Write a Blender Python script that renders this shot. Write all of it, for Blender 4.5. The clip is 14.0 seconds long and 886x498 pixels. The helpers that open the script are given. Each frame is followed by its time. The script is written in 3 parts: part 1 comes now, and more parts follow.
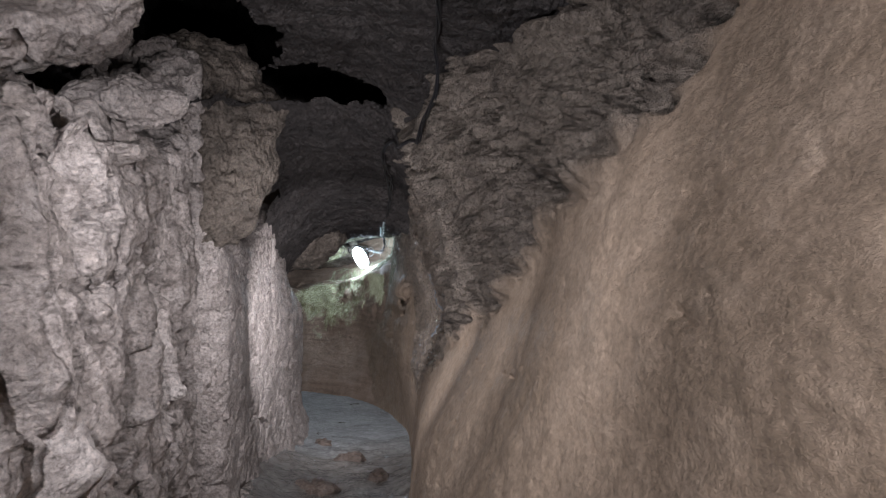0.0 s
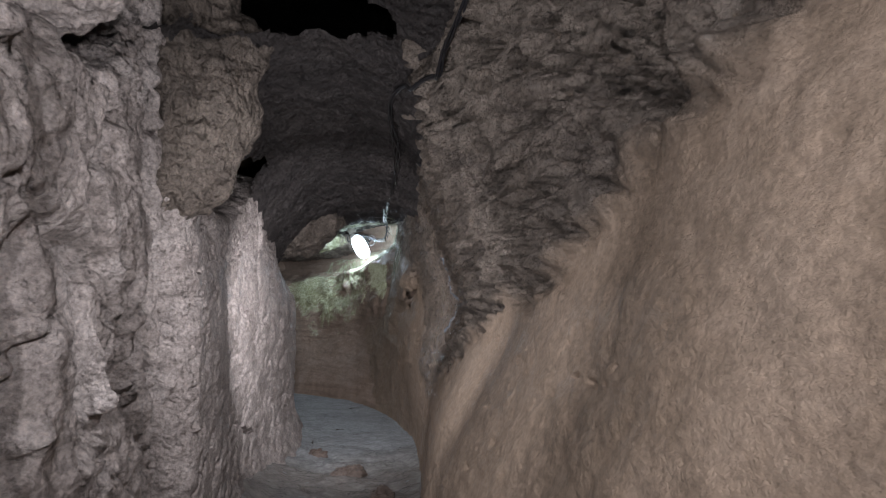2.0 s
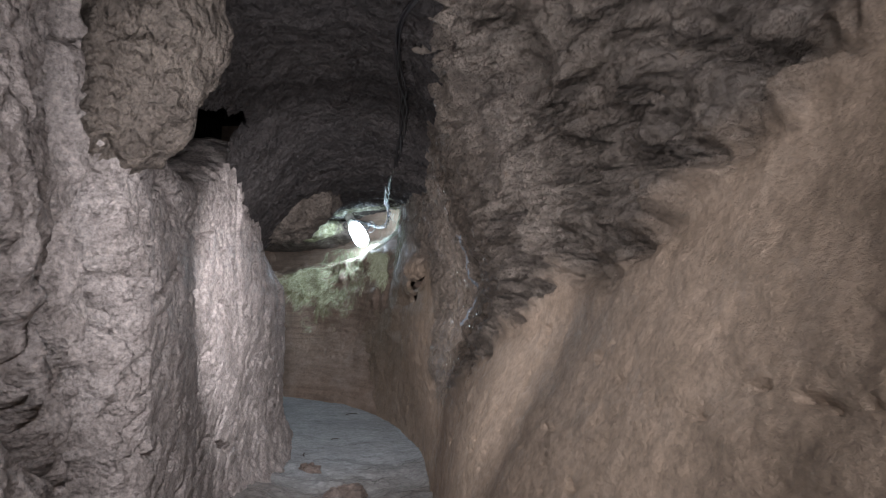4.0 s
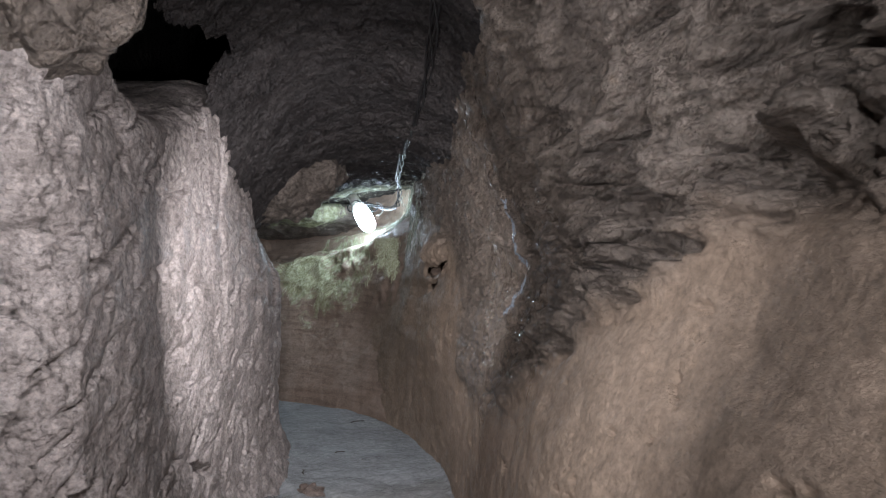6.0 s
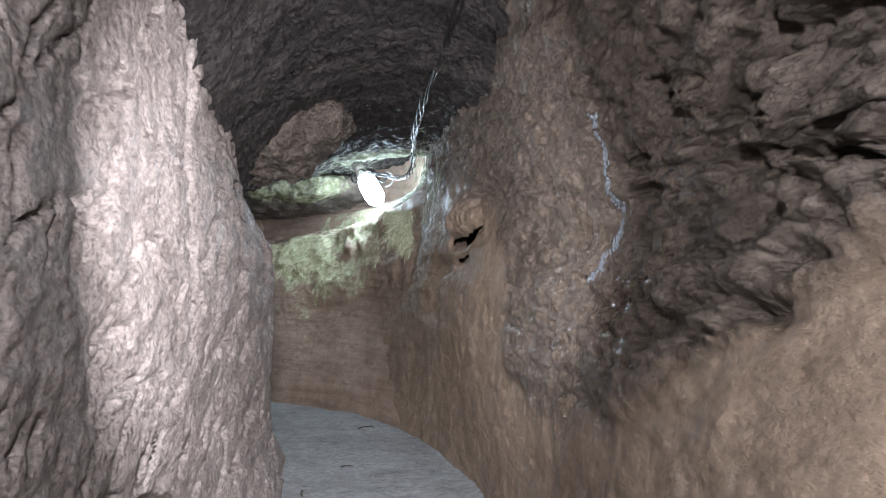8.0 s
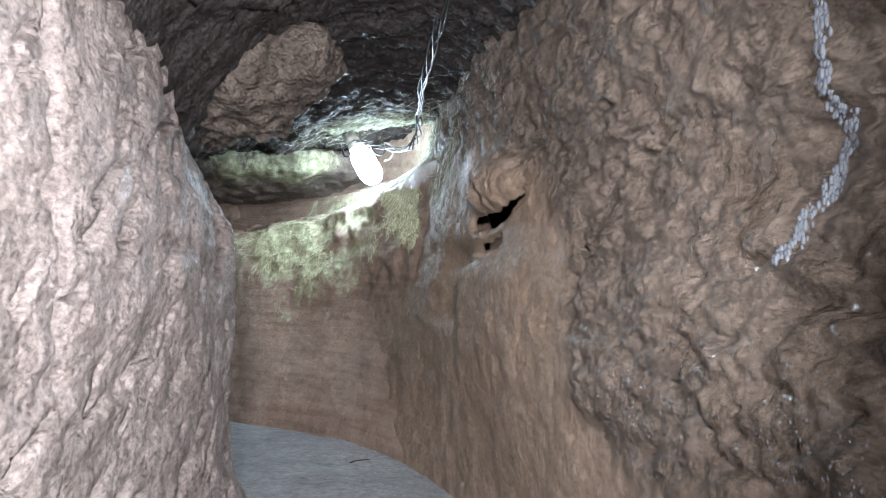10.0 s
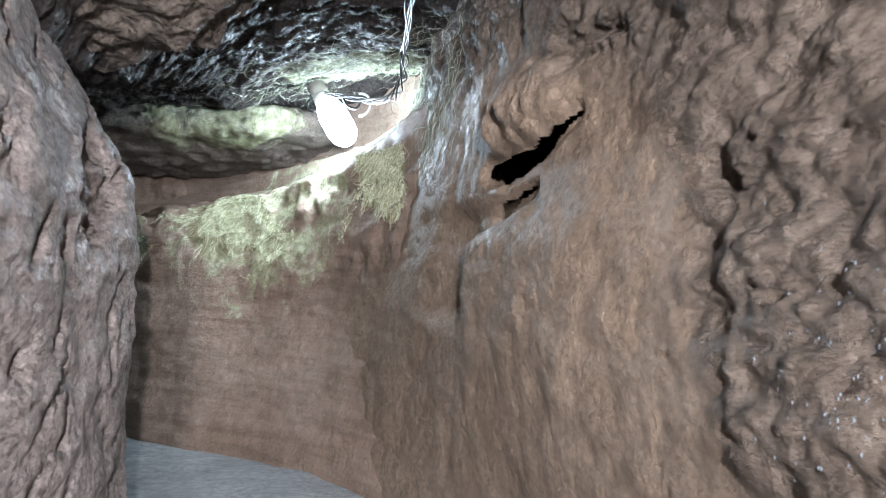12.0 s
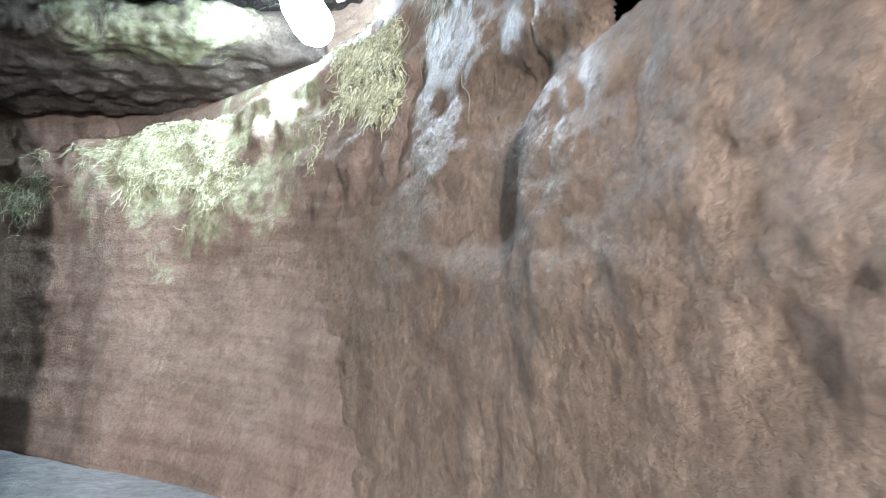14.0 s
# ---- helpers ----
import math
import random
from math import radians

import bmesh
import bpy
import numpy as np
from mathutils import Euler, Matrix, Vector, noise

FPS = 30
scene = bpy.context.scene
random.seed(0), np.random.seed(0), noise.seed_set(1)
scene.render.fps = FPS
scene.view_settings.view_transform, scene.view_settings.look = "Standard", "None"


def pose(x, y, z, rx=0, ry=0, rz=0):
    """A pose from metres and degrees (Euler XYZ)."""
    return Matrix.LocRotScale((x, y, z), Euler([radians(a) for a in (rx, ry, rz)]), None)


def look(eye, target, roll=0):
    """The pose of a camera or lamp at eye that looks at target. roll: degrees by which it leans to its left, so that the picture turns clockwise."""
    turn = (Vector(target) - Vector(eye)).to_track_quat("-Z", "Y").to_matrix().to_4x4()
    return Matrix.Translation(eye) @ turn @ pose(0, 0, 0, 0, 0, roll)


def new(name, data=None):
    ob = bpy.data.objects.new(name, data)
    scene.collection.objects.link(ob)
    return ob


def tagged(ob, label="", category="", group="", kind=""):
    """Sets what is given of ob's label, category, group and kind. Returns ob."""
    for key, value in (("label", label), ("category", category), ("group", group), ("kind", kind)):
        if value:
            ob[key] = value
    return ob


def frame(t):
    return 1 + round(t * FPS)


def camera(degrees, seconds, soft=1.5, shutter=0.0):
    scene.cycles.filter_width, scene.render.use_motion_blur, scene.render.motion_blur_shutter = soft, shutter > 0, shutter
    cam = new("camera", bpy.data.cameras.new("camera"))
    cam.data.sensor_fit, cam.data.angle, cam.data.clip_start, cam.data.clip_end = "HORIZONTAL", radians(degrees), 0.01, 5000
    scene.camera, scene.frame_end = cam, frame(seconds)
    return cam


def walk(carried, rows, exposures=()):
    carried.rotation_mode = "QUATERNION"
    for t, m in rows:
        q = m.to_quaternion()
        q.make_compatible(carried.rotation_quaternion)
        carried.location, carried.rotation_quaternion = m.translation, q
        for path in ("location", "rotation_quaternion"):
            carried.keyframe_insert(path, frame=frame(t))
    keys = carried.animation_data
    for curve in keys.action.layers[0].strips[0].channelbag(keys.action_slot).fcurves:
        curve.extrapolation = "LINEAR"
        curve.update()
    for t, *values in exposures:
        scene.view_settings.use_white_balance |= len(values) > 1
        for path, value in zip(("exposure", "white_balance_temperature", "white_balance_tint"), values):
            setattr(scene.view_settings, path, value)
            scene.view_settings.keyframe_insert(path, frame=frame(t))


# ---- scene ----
cam = camera(56.6, 14.0, soft=1.05, shutter=0.2)
METRES, EYE, TILT, LEAN, TURN = 4.5, 1.08, 0.0, 0.0, 0.0
ROWS = [
    (0.0, 0.0, 0.0, 0.0, 0.0, 0.0, 0.0),
    (0.5, -0.0038, 0.0308, -0.0025, 0.01, -0.0, -0.03),
    (1.0, -0.0076, 0.0656, -0.007, -0.02, -0.02, -0.04),
    (1.5, -0.0109, 0.0954, -0.0113, -0.03, -0.02, -0.06),
    (2.0, -0.0149, 0.1257, -0.0182, -0.1, 0.02, -0.09),
    (2.5, -0.0177, 0.1552, -0.0226, -0.11, 0.01, -0.11),
    (3.0, -0.0208, 0.1883, -0.0266, -0.18, 0.02, -0.1),
    (5.5, -0.0456, 0.3447, -0.0492, -0.46, -0.0, -0.07),
    (6.0, -0.0523, 0.3802, -0.0538, -0.53, 0.02, -0.1),
    (6.5, -0.0579, 0.4143, -0.06, -0.58, -0.01, -0.06),
    (7.0, -0.0657, 0.4505, -0.0664, -0.65, -0.0, -0.04),
    (7.5, -0.0718, 0.4844, -0.0712, -0.75, -0.02, -0.02),
    (8.0, -0.0767, 0.522, -0.0781, -0.84, -0.02, -0.04),
    (10.5, -0.0908, 0.7162, -0.0905, -1.67, -0.03, -0.18),
    (11.0, -0.0925, 0.7529, -0.0944, -2.23, -0.03, -0.27),
    (11.5, -0.0951, 0.7863, -0.0999, -2.61, -0.02, -0.31),
    (12.0, -0.0955, 0.8228, -0.1037, -2.95, -0.02, -0.33),
    (12.5, -0.0949, 0.8587, -0.1131, -3.27, -0.0, -0.38),
    (13.0, -0.0957, 0.8975, -0.1187, -3.6, -0.0, -0.42),
    (13.5, -0.0978, 0.9355, -0.1243, -3.9, -0.02, -0.45),
    (14.0, -0.1002, 0.9828, -0.1343, -4.06, -0.08, -0.4),
]
from mathutils.bvhtree import BVHTree

# ---------------------------------------------------------------- exposure, world and lights
EXPOSURES = [(0.0, -0.25), (1.0, -0.38), (3.0, -0.18), (5.5, -0.02), (7.0, 0.0), (8.0, 0.6), (10.5, 1.05), (12.0, 1.3), (13.3, 1.62), (14.0, 2.0)]
walk(cam, [(t, pose(0, 0, EYE, TILT, LEAN, TURN) @ pose(METRES * x, METRES * y, METRES * z, 90 + pitch, roll, yaw))
           for t, x, y, z, yaw, pitch, roll in ROWS], EXPOSURES)

world = bpy.data.worlds.new("cave_dark")
world.use_nodes = True
world.node_tree.nodes["Background"].inputs[0].default_value = (0.0, 0.0, 0.0, 1)
world.node_tree.nodes["Background"].inputs[1].default_value = 0.0
scene.world = world


def torch(eye, target, watts, cone=162, colour=(0.955, 0.95, 1.03)):
    """One station of the visitor's hand torch, pointing on into the passage."""
    lamp = bpy.data.lights.new("torch", "SPOT")
    lamp.energy, lamp.color, lamp.spot_size, lamp.spot_blend = watts, colour, radians(cone), 1.0
    lamp.shadow_soft_size = 0.016
    ob = new("torch", lamp)
    ob.matrix_world = look(eye, target)


torch((-0.06, -0.25, 1.30), (-0.32, 3.0, 1.05), 92)
torch((-0.16, 0.85, 1.14), (-0.40, 4.0, 0.90), 27)
torch((-0.26, 1.60, 1.02), (-0.36, 5.0, 0.92), 20)
torch((-0.35, 2.35, 0.92), (-0.40, 5.4, 0.90), 28)
torch((-0.35, 3.25, 0.82), (-1.05, 5.6, 0.66), 70, 108)


# ---------------------------------------------------------------- noise on arrays of points
RNG = np.random.default_rng(7)
PERM = RNG.permutation(256)
PERM = np.concatenate([PERM, PERM, PERM])
GRAD = RNG.normal(size=(256, 3))
GRAD /= np.linalg.norm(GRAD, axis=1)[:, None]


def perlin(p):
    i = np.floor(p).astype(int)
    f = p - i
    w = f * f * f * (f * (f * 6 - 15) + 10)
    i &= 255
    out = 0
    for dx in (0, 1):
        for dy in (0, 1):
            for dz in (0, 1):
                g = GRAD[PERM[PERM[PERM[i[..., 0] + dx] + i[..., 1] + dy] + i[..., 2] + dz]]
                d = (g * (f - np.array((dx, dy, dz)))).sum(-1)
                wx = w[..., 0] if dx else 1 - w[..., 0]
                wy = w[..., 1] if dy else 1 - w[..., 1]
                wz = w[..., 2] if dz else 1 - w[..., 2]
                out = out + d * wx * wy * wz
    return out * 1.5


def fbm(p, size, octaves=4, stretch=(1, 1, 1), rough=0.5, ridge=False):
    """Fractal noise, about -1 to 1; size: metres of its largest swell."""
    q = p / (np.array(stretch) * size)
    total, amp, norm = 0, 1.0, 0
    for k in range(octaves):
        n = perlin(q * 2.03 ** k + 17.3 * k + 40)
        if ridge:
            n = 1 - 2 * np.abs(n)
        total, norm, amp = total + amp * n, norm + amp, amp * rough
    return total / norm


def cells(p, size, stretch=(1, 1, 1)):
    """Nearest and second distance to scattered points: lumps and the cracks between them."""
    q = p / (np.array(stretch) * size) + 60
    i = np.floor(q).astype(int)
    f1 = np.full(q.shape[:-1], 9.0)
    f2 = np.full(q.shape[:-1], 9.0)
    for dx in (-1, 0, 1):
        for dy in (-1, 0, 1):
            for dz in (-1, 0, 1):
                c = i + np.array((dx, dy, dz))
                h = PERM[PERM[PERM[c[..., 0] & 255] + (c[..., 1] & 255)] + (c[..., 2] & 255)]
                d = np.linalg.norm(c + 0.5 + 0.42 * GRAD[h] - q, axis=-1)
                f2 = np.minimum(f2, np.maximum(f1, d))
                f1 = np.minimum(f1, d)
    return f1, f2


def smooth(a, b, x):
    t = np.clip((x - a) / (b - a), 0, 1)
    return t * t * (3 - 2 * t)


def soft(x, knots, values, width=0.08):
    """A smooth line through a few knots."""
    x = np.asarray(x, float)
    out = 0
    for k in range(-6, 7):
        out = out + np.interp(x + k * width / 6, knots, values)
    return out / 13


# ---------------------------------------------------------------- materials
def rock(name, dark, base, light, rough=0.8, grain=90, relief=0.5, wet=0.0, moss=None, strata=0.0, pale=None, wet_box=None, second=None, grit=0.8, along=1.0, crumbs=0.0):
    """Bare cave rock or clay: three tones at two scales, grit, painted pit shade, wet gloss; moss: (centre, radius) of
    green growth.
    """
    mat = bpy.data.materials.new(name)
    mat.use_nodes = True
    t = mat.node_tree
    n, l = t.nodes, t.links
    bsdf = n["Principled BSDF"]
    geo = n.new("ShaderNodeNewGeometry")

    def noise_at(scale, detail=6, rough_=0.6, stretch=(1, 1, 1), distortion=0.0):
        m = n.new("ShaderNodeMapping")
        m.inputs["Scale"].default_value = (stretch[0], stretch[1] * along, stretch[2])
        l.new(geo.outputs["Position"], m.inputs["Vector"])
        x = n.new("ShaderNodeTexNoise")
        x.inputs["Scale"].default_value, x.inputs["Detail"].default_value = scale, detail
        x.inputs["Roughness"].default_value, x.inputs["Distortion"].default_value = rough_, distortion
        l.new(m.outputs[0], x.inputs["Vector"])
        return x.outputs["Fac"]

    def ramp(fac, *stops):
        r = n.new("ShaderNodeValToRGB")
        while len(r.color_ramp.elements) < len(stops):
            r.color_ramp.elements.new(0.5)
        for e, (at, c) in zip(r.color_ramp.elements, stops):
            e.position, e.color = at, (*c, 1) if len(c) == 3 else c
        l.new(fac, r.inputs[0])
        return r.outputs[0]

    def mixed(fac, a, b, kind="MIX"):
        m = n.new("ShaderNodeMix")
        m.data_type, m.blend_type = "RGBA", kind
        for v, k in ((fac, 0), (a, 6), (b, 7)):
            if hasattr(v, "is_linked"):
                l.new(v, m.inputs[k])
            else:
                m.inputs[k].default_value = v
        return m.outputs[2]

    def maths(op, a, b=0.0):
        m = n.new("ShaderNodeMath")
        m.operation = op
        for v, k in ((a, 0), (b, 1)):
            if hasattr(v, "is_linked"):
                l.new(v, m.inputs[k])
            else:
                m.inputs[k].default_value = v
        return m.outputs[0]

    def grey(fac, a, b):
        return ramp(fac, (a, (0, 0, 0)), (b, (1, 1, 1)))

    big, mid, fine = noise_at(3.1, 5), noise_at(17, 7, 0.65), noise_at(grain, 5, 0.7)
    col = ramp(big, (0.32, dark), (0.5, base), (0.68, light))
    col2 = ramp(mid, (0.34, dark), (0.52, base), (0.7, light))
    col = mixed(0.5, col, col2)
    if second:
        attr = n.new("ShaderNodeAttribute")
        attr.attribute_name = "bare_rock"
        other = mixed(0.5, ramp(big, *zip((0.32, 0.5, 0.68), second)), ramp(mid, *zip((0.34, 0.52, 0.7), second)))
        col = mixed(attr.outputs["Fac"], col, other)
    speck = ramp(fine, (0.3, (0.32, 0.3, 0.29)), (0.5, (0.95, 0.95, 0.95)), (0.7, (1.5, 1.47, 1.44)))
    col = mixed(grit, col, speck, "MULTIPLY")
    # Scattered dark spots painted in place of the shade inside small pits.
    pit_shade = grey(noise_at(28, 4, 0.55, (1, 1, 1.3), 0.3), 0.66, 0.72)
    col = mixed(maths("MULTIPLY", pit_shade, 0.6), col, (*dark, 1))
    if strata:
        bands = noise_at(9, 5, 0.6, (0.35, 0.35, 4.5), 0.4)
        col = mixed(strata, col, ramp(bands, (0.38, (0.55, 0.5, 0.46)), (0.5, (1, 1, 1)), (0.62, (1.25, 1.2, 1.2))), "MULTIPLY")
    if pale:
        col = mixed(grey(noise_at(5.5, 6, 0.65, (1, 1, 0.4)), 0.5, 0.66), col, (*pale, 1))
    if moss:
        centre, radius, height, strength = moss
        d = n.new("ShaderNodeVectorMath")
        d.operation = "DISTANCE"
        d.inputs[1].default_value = centre
        l.new(geo.outputs["Position"], d.inputs[0])
        near = n.new("ShaderNodeMapRange")
        near.inputs[1].default_value, near.inputs[2].default_value = radius * 0.35, radius
        near.inputs[3].default_value, near.inputs[4].default_value = 1, 0
        l.new(d.outputs["Value"], near.inputs[0])
        growth = maths("ADD", maths("MULTIPLY", near.outputs[0], strength), noise_at(11, 7, 0.7, (1, 1, 0.7), 0.6))
        mask = grey(growth, height, height + 0.12)
        tone = ramp(noise_at(38, 5), (0.3, (0.2, 0.22, 0.12)), (0.5, (0.46, 0.48, 0.30)), (0.7, (0.66, 0.68, 0.54)))
        col = mixed(maths("MULTIPLY", mask, 0.9), col, tone)
    l.new(col, bsdf.inputs["Base Color"])
    gloss = grey(noise_at(7, 6, 0.7), 0.48, 0.66)
    r = n.new("ShaderNodeMapRange")
    r.inputs[3].default_value, r.inputs[4].default_value = rough, max(0.12, rough - wet)
    l.new(gloss, r.inputs[0])
    if wet_box:
        centre, radius = wet_box
        d = n.new("ShaderNodeVectorMath")
        d.operation = "DISTANCE"
        d.inputs[1].default_value = centre
        l.new(geo.outputs["Position"], d.inputs[0])
        w = n.new("ShaderNodeMapRange")
        w.inputs[1].default_value, w.inputs[2].default_value = radius * 0.3, radius
        w.inputs[3].default_value, w.inputs[4].default_value = 0.55, 0
        l.new(d.outputs["Value"], w.inputs[0])
        drip = grey(noise_at(9, 5, 0.7, (1, 1, 0.3)), 0.5, 0.6)
        l.new(maths("SUBTRACT", r.outputs[0], maths("MULTIPLY", w.outputs[0], drip)), bsdf.inputs["Roughness"])
    else:
        l.new(r.outputs[0], bsdf.inputs["Roughness"])
    bsdf.inputs["Specular IOR Level"].default_value = 0.45
    b1, b2 = n.new("ShaderNodeBump"), n.new("ShaderNodeBump")
    b1.inputs["Strength"].default_value, b1.inputs["Distance"].default_value = relief, 0.035
    b2.inputs["Strength"].default_value, b2.inputs["Distance"].default_value = relief * 0.8, 0.006
    l.new(noise_at(42, 8, 0.7), b1.inputs["Height"])
    l.new(noise_at(grain * 1.6, 6, 0.7), b2.inputs["Height"])
    if second and crumbs:
        l.new(maths("ADD", maths("MULTIPLY", attr.outputs["Fac"], 0.6), relief), b1.inputs["Strength"])
        l.new(maths("ADD", maths("MULTIPLY", attr.outputs["Fac"], 0.6), relief), b2.inputs["Strength"])
    l.new(b1.outputs[0], b2.inputs["Normal"])
    last = b2
    if crumbs:
        for size, deep in ((20, 0.05), (48, 0.025)):
            v = n.new("ShaderNodeTexVoronoi")
            v.inputs["Scale"].default_value = size
            v.inputs["Detail"].default_value = 1.5
            wob = n.new("ShaderNodeTexNoise")
            wob.inputs["Scale"].default_value, wob.inputs["Detail"].default_value = size * 1.2, 4
            add = n.new("ShaderNodeVectorMath")
            add.operation = "MULTIPLY_ADD"
            add.inputs[1].default_value = (0.45 / size,) * 3
            drawn = n.new("ShaderNodeMapping")
            drawn.inputs["Scale"].default_value = (1, along, 1)
            l.new(geo.outputs["Position"], drawn.inputs["Vector"])
            l.new(drawn.outputs[0], wob.inputs["Vector"])
            l.new(wob.outputs["Color"], add.inputs[0])
            l.new(drawn.outputs[0], add.inputs[2])
            l.new(add.outputs[0], v.inputs["Vector"])
            b3 = n.new("ShaderNodeBump")
            b3.invert = True
            b3.inputs["Strength"].default_value, b3.inputs["Distance"].default_value = crumbs, deep
            if second:
                l.new(maths("MULTIPLY", attr.outputs["Fac"], crumbs), b3.inputs["Strength"])
            l.new(v.outputs["Distance"], b3.inputs["Height"])
            l.new(last.outputs[0], b3.inputs["Normal"])
            last = b3
    l.new(last.outputs[0], bsdf.inputs["Normal"])
    return mat


def plain(name, colour, rough=0.5, metal=0.0, glow=0.0, glow_colour=(1, 1, 1)):
    mat = bpy.data.materials.new(name)
    mat.use_nodes = True
    b = mat.node_tree.nodes["Principled BSDF"]
    b.inputs["Base Color"].default_value, b.inputs["Roughness"].default_value = (*colour, 1), rough
    b.inputs["Metallic"].default_value = metal
    if glow:
        b.inputs["Emission Color"].default_value, b.inputs["Emission Strength"].default_value = (*glow_colour, 1), glow
    return mat


BULB = (-0.635, 6.33, 1.015)
LEFT = rock("fluted_rock", (0.22, 0.185, 0.165), (0.45, 0.388, 0.356), (0.62, 0.555, 0.52), 0.62, 110, 0.85, 0.3, along=0.7, crumbs=0.32)
ROUGH_TONES = ((0.075, 0.061, 0.050), (0.185, 0.150, 0.122), (0.33, 0.275, 0.228))
ROUGH = rock("rough_rock", *ROUGH_TONES, 0.68, 120, 1.0, 0.35, crumbs=0.45)
RIGHT = rock("clay_wall", (0.225, 0.167, 0.118), (0.340, 0.253, 0.185), (0.42, 0.324, 0.248), 0.66, 100, 0.6, 0.28, grit=0.52,
             wet_box=((0.0, 3.7, 0.75), 0.9), second=ROUGH_TONES, along=0.6, crumbs=0.32)
# Tones near black: the vault's shade is put into the rock colour.
ROOF = rock("dimmed_roof_rock", (0.018, 0.0145, 0.0135), (0.04, 0.033, 0.031), (0.09, 0.077, 0.071), 0.66, 110, 1.0, 0.3, crumbs=0.45,
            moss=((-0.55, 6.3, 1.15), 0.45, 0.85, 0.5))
BACK = rock("banded_clay", (0.215, 0.158, 0.12), (0.335, 0.247, 0.190), (0.405, 0.322, 0.265), 0.72, 120, 0.5, 0.2, strata=0.38, grit=0.35,
            moss=((-0.85, 6.45, 0.80), 0.75, 0.87, 0.45))
# First tones lean blue: the bulb's cold light put into the mud colour.
MUD = rock("bulb_tinted_wet_mud", (0.29, 0.31, 0.32), (0.41, 0.445, 0.465), (0.50, 0.535, 0.55), 0.24, 60, 0.5, 0.12, grit=0.4, second=((0.09, 0.072, 0.058), (0.18, 0.15, 0.125), (0.28, 0.25, 0.22)))


# ---------------------------------------------------------------- sheets of rock
def part(name, bm, material, parent=None, label=""):
    me = bpy.data.meshes.new(name)
    bm.to_mesh(me)
    bm.free()
    me.materials.append(material)
    me.polygons.foreach_set("use_smooth", [True] * len(me.polygons))
    ob = new(name, me)
    if parent:
        ob.parent = parent
    return tagged(ob, label)


def normals_of(p):
    du, dv = np.gradient(p, axis=0), np.gradient(p, axis=1)
    n = np.cross(du, dv)
    return n / np.maximum(np.linalg.norm(n, axis=-1), 1e-9)[..., None]


def sheet(name, p, material, depth, label, flip=False, holes=None):
    """A solid slab of rock: p is its face, a grid of points; depth: the way to its back."""
    nu, nv = p.shape[:2]
    idx = np.arange(nu * nv).reshape(nu, nv)
    quads = np.stack([idx[:-1, :-1], idx[1:, :-1], idx[1:, 1:], idx[:-1, 1:]], -1).reshape(-1, 4)
    if holes is not None:
        quads = quads[~holes[:-1, :-1].ravel()]
    rim = np.concatenate([idx[0, :], idx[1:, -1], idx[-1, -2::-1], idx[-2:0:-1, 0]])
    flat = p.reshape(-1, 3)
    back = flat[rim] + np.array(depth)
    middle = back.mean(0) + 0.3 * np.array(depth)
    k = len(flat)
    b = k + np.arange(len(rim))
    r2, b2 = np.roll(rim, -1), np.roll(b, -1)
    skirt = np.stack([rim, b, b2, r2], -1)
    verts = np.concatenate([flat, back, middle[None]])
    faces = [tuple(q) for q in quads.tolist()] + [tuple(q) for q in skirt.tolist()]
    hub = len(verts) - 1
    faces += [(int(x), hub, int(y)) for x, y in zip(b, b2)]
    if flip:
        faces = [f[::-1] for f in faces]
    me = bpy.data.meshes.new(name)
    me.from_pydata(verts.tolist(), [], faces)
    me.materials.append(material)
    me.polygons.foreach_set("use_smooth", [True] * len(me.polygons))
    ob = new(name, me)
    return tagged(ob, label, "rock", kind="structure")


def grid(u, v):
    return np.meshgrid(u, v, indexing="ij")


def lumps(p, size, stretch=(1, 1, 1)):
    return 0.5 - cells(p, size, stretch)[0]


def cracks(p, size, width=0.12, stretch=(1, 1, 1)):
    f1, f2 = cells(p, size, stretch)
    return -(1 - smooth(0, width, f2 - f1))


# ---- right wall: smooth clay bank below, knobbly rock above, bending into the end of the passage
Y_KNOTS = (-1.2, 0.2, 1.05, 1.3, 1.9, 2.4, 3.0, 3.5, 4.0, 4.4, 4.8, 5.1, 5.5, 5.8, 6.1, 6.5)
RIGHT_LEVELS = {
    -0.15: (-.02, -.05, -.08, -.10, -.13, -.15, -.16, -.165, -.16, -.18, -.22, -.27, -.43, -.58, -.78, -1.0),
    0.5: (.25, .16, .08, .045, -.02, -.065, -.08, -.08, -.12, -.155, -.225, -.275, -.37, -.45, -.54, -.85),
    0.8: (.45, .38, .225, .165, .12, .105, .07, .035, -.03, -.09, -.20, -.26, -.33, -.40, -.44, -.48),
    1.0: (.5, .42, .265, .22, .205, .17, .05, -.04, -.11, -.14, -.21, -.26, -.31, -.36, -.38, -.42),
    1.15: (.52, .46, .31, .26, .235, .13, -.02, -.08, -.13, -.17, -.20, -.25, -.29, -.33, -.35, -.38),
    1.3: (.55, .50, .38, .345, .235, .00, -.11, -.13, -.17, -.19, -.22, -.25, -.28, -.31, -.33, -.36),
    1.8: (.6, .55, .50, .47, .22, -.07, -.18, -.20, -.2, -.2, -.2, -.2, -.2, -.2, -.2, -.2),
}


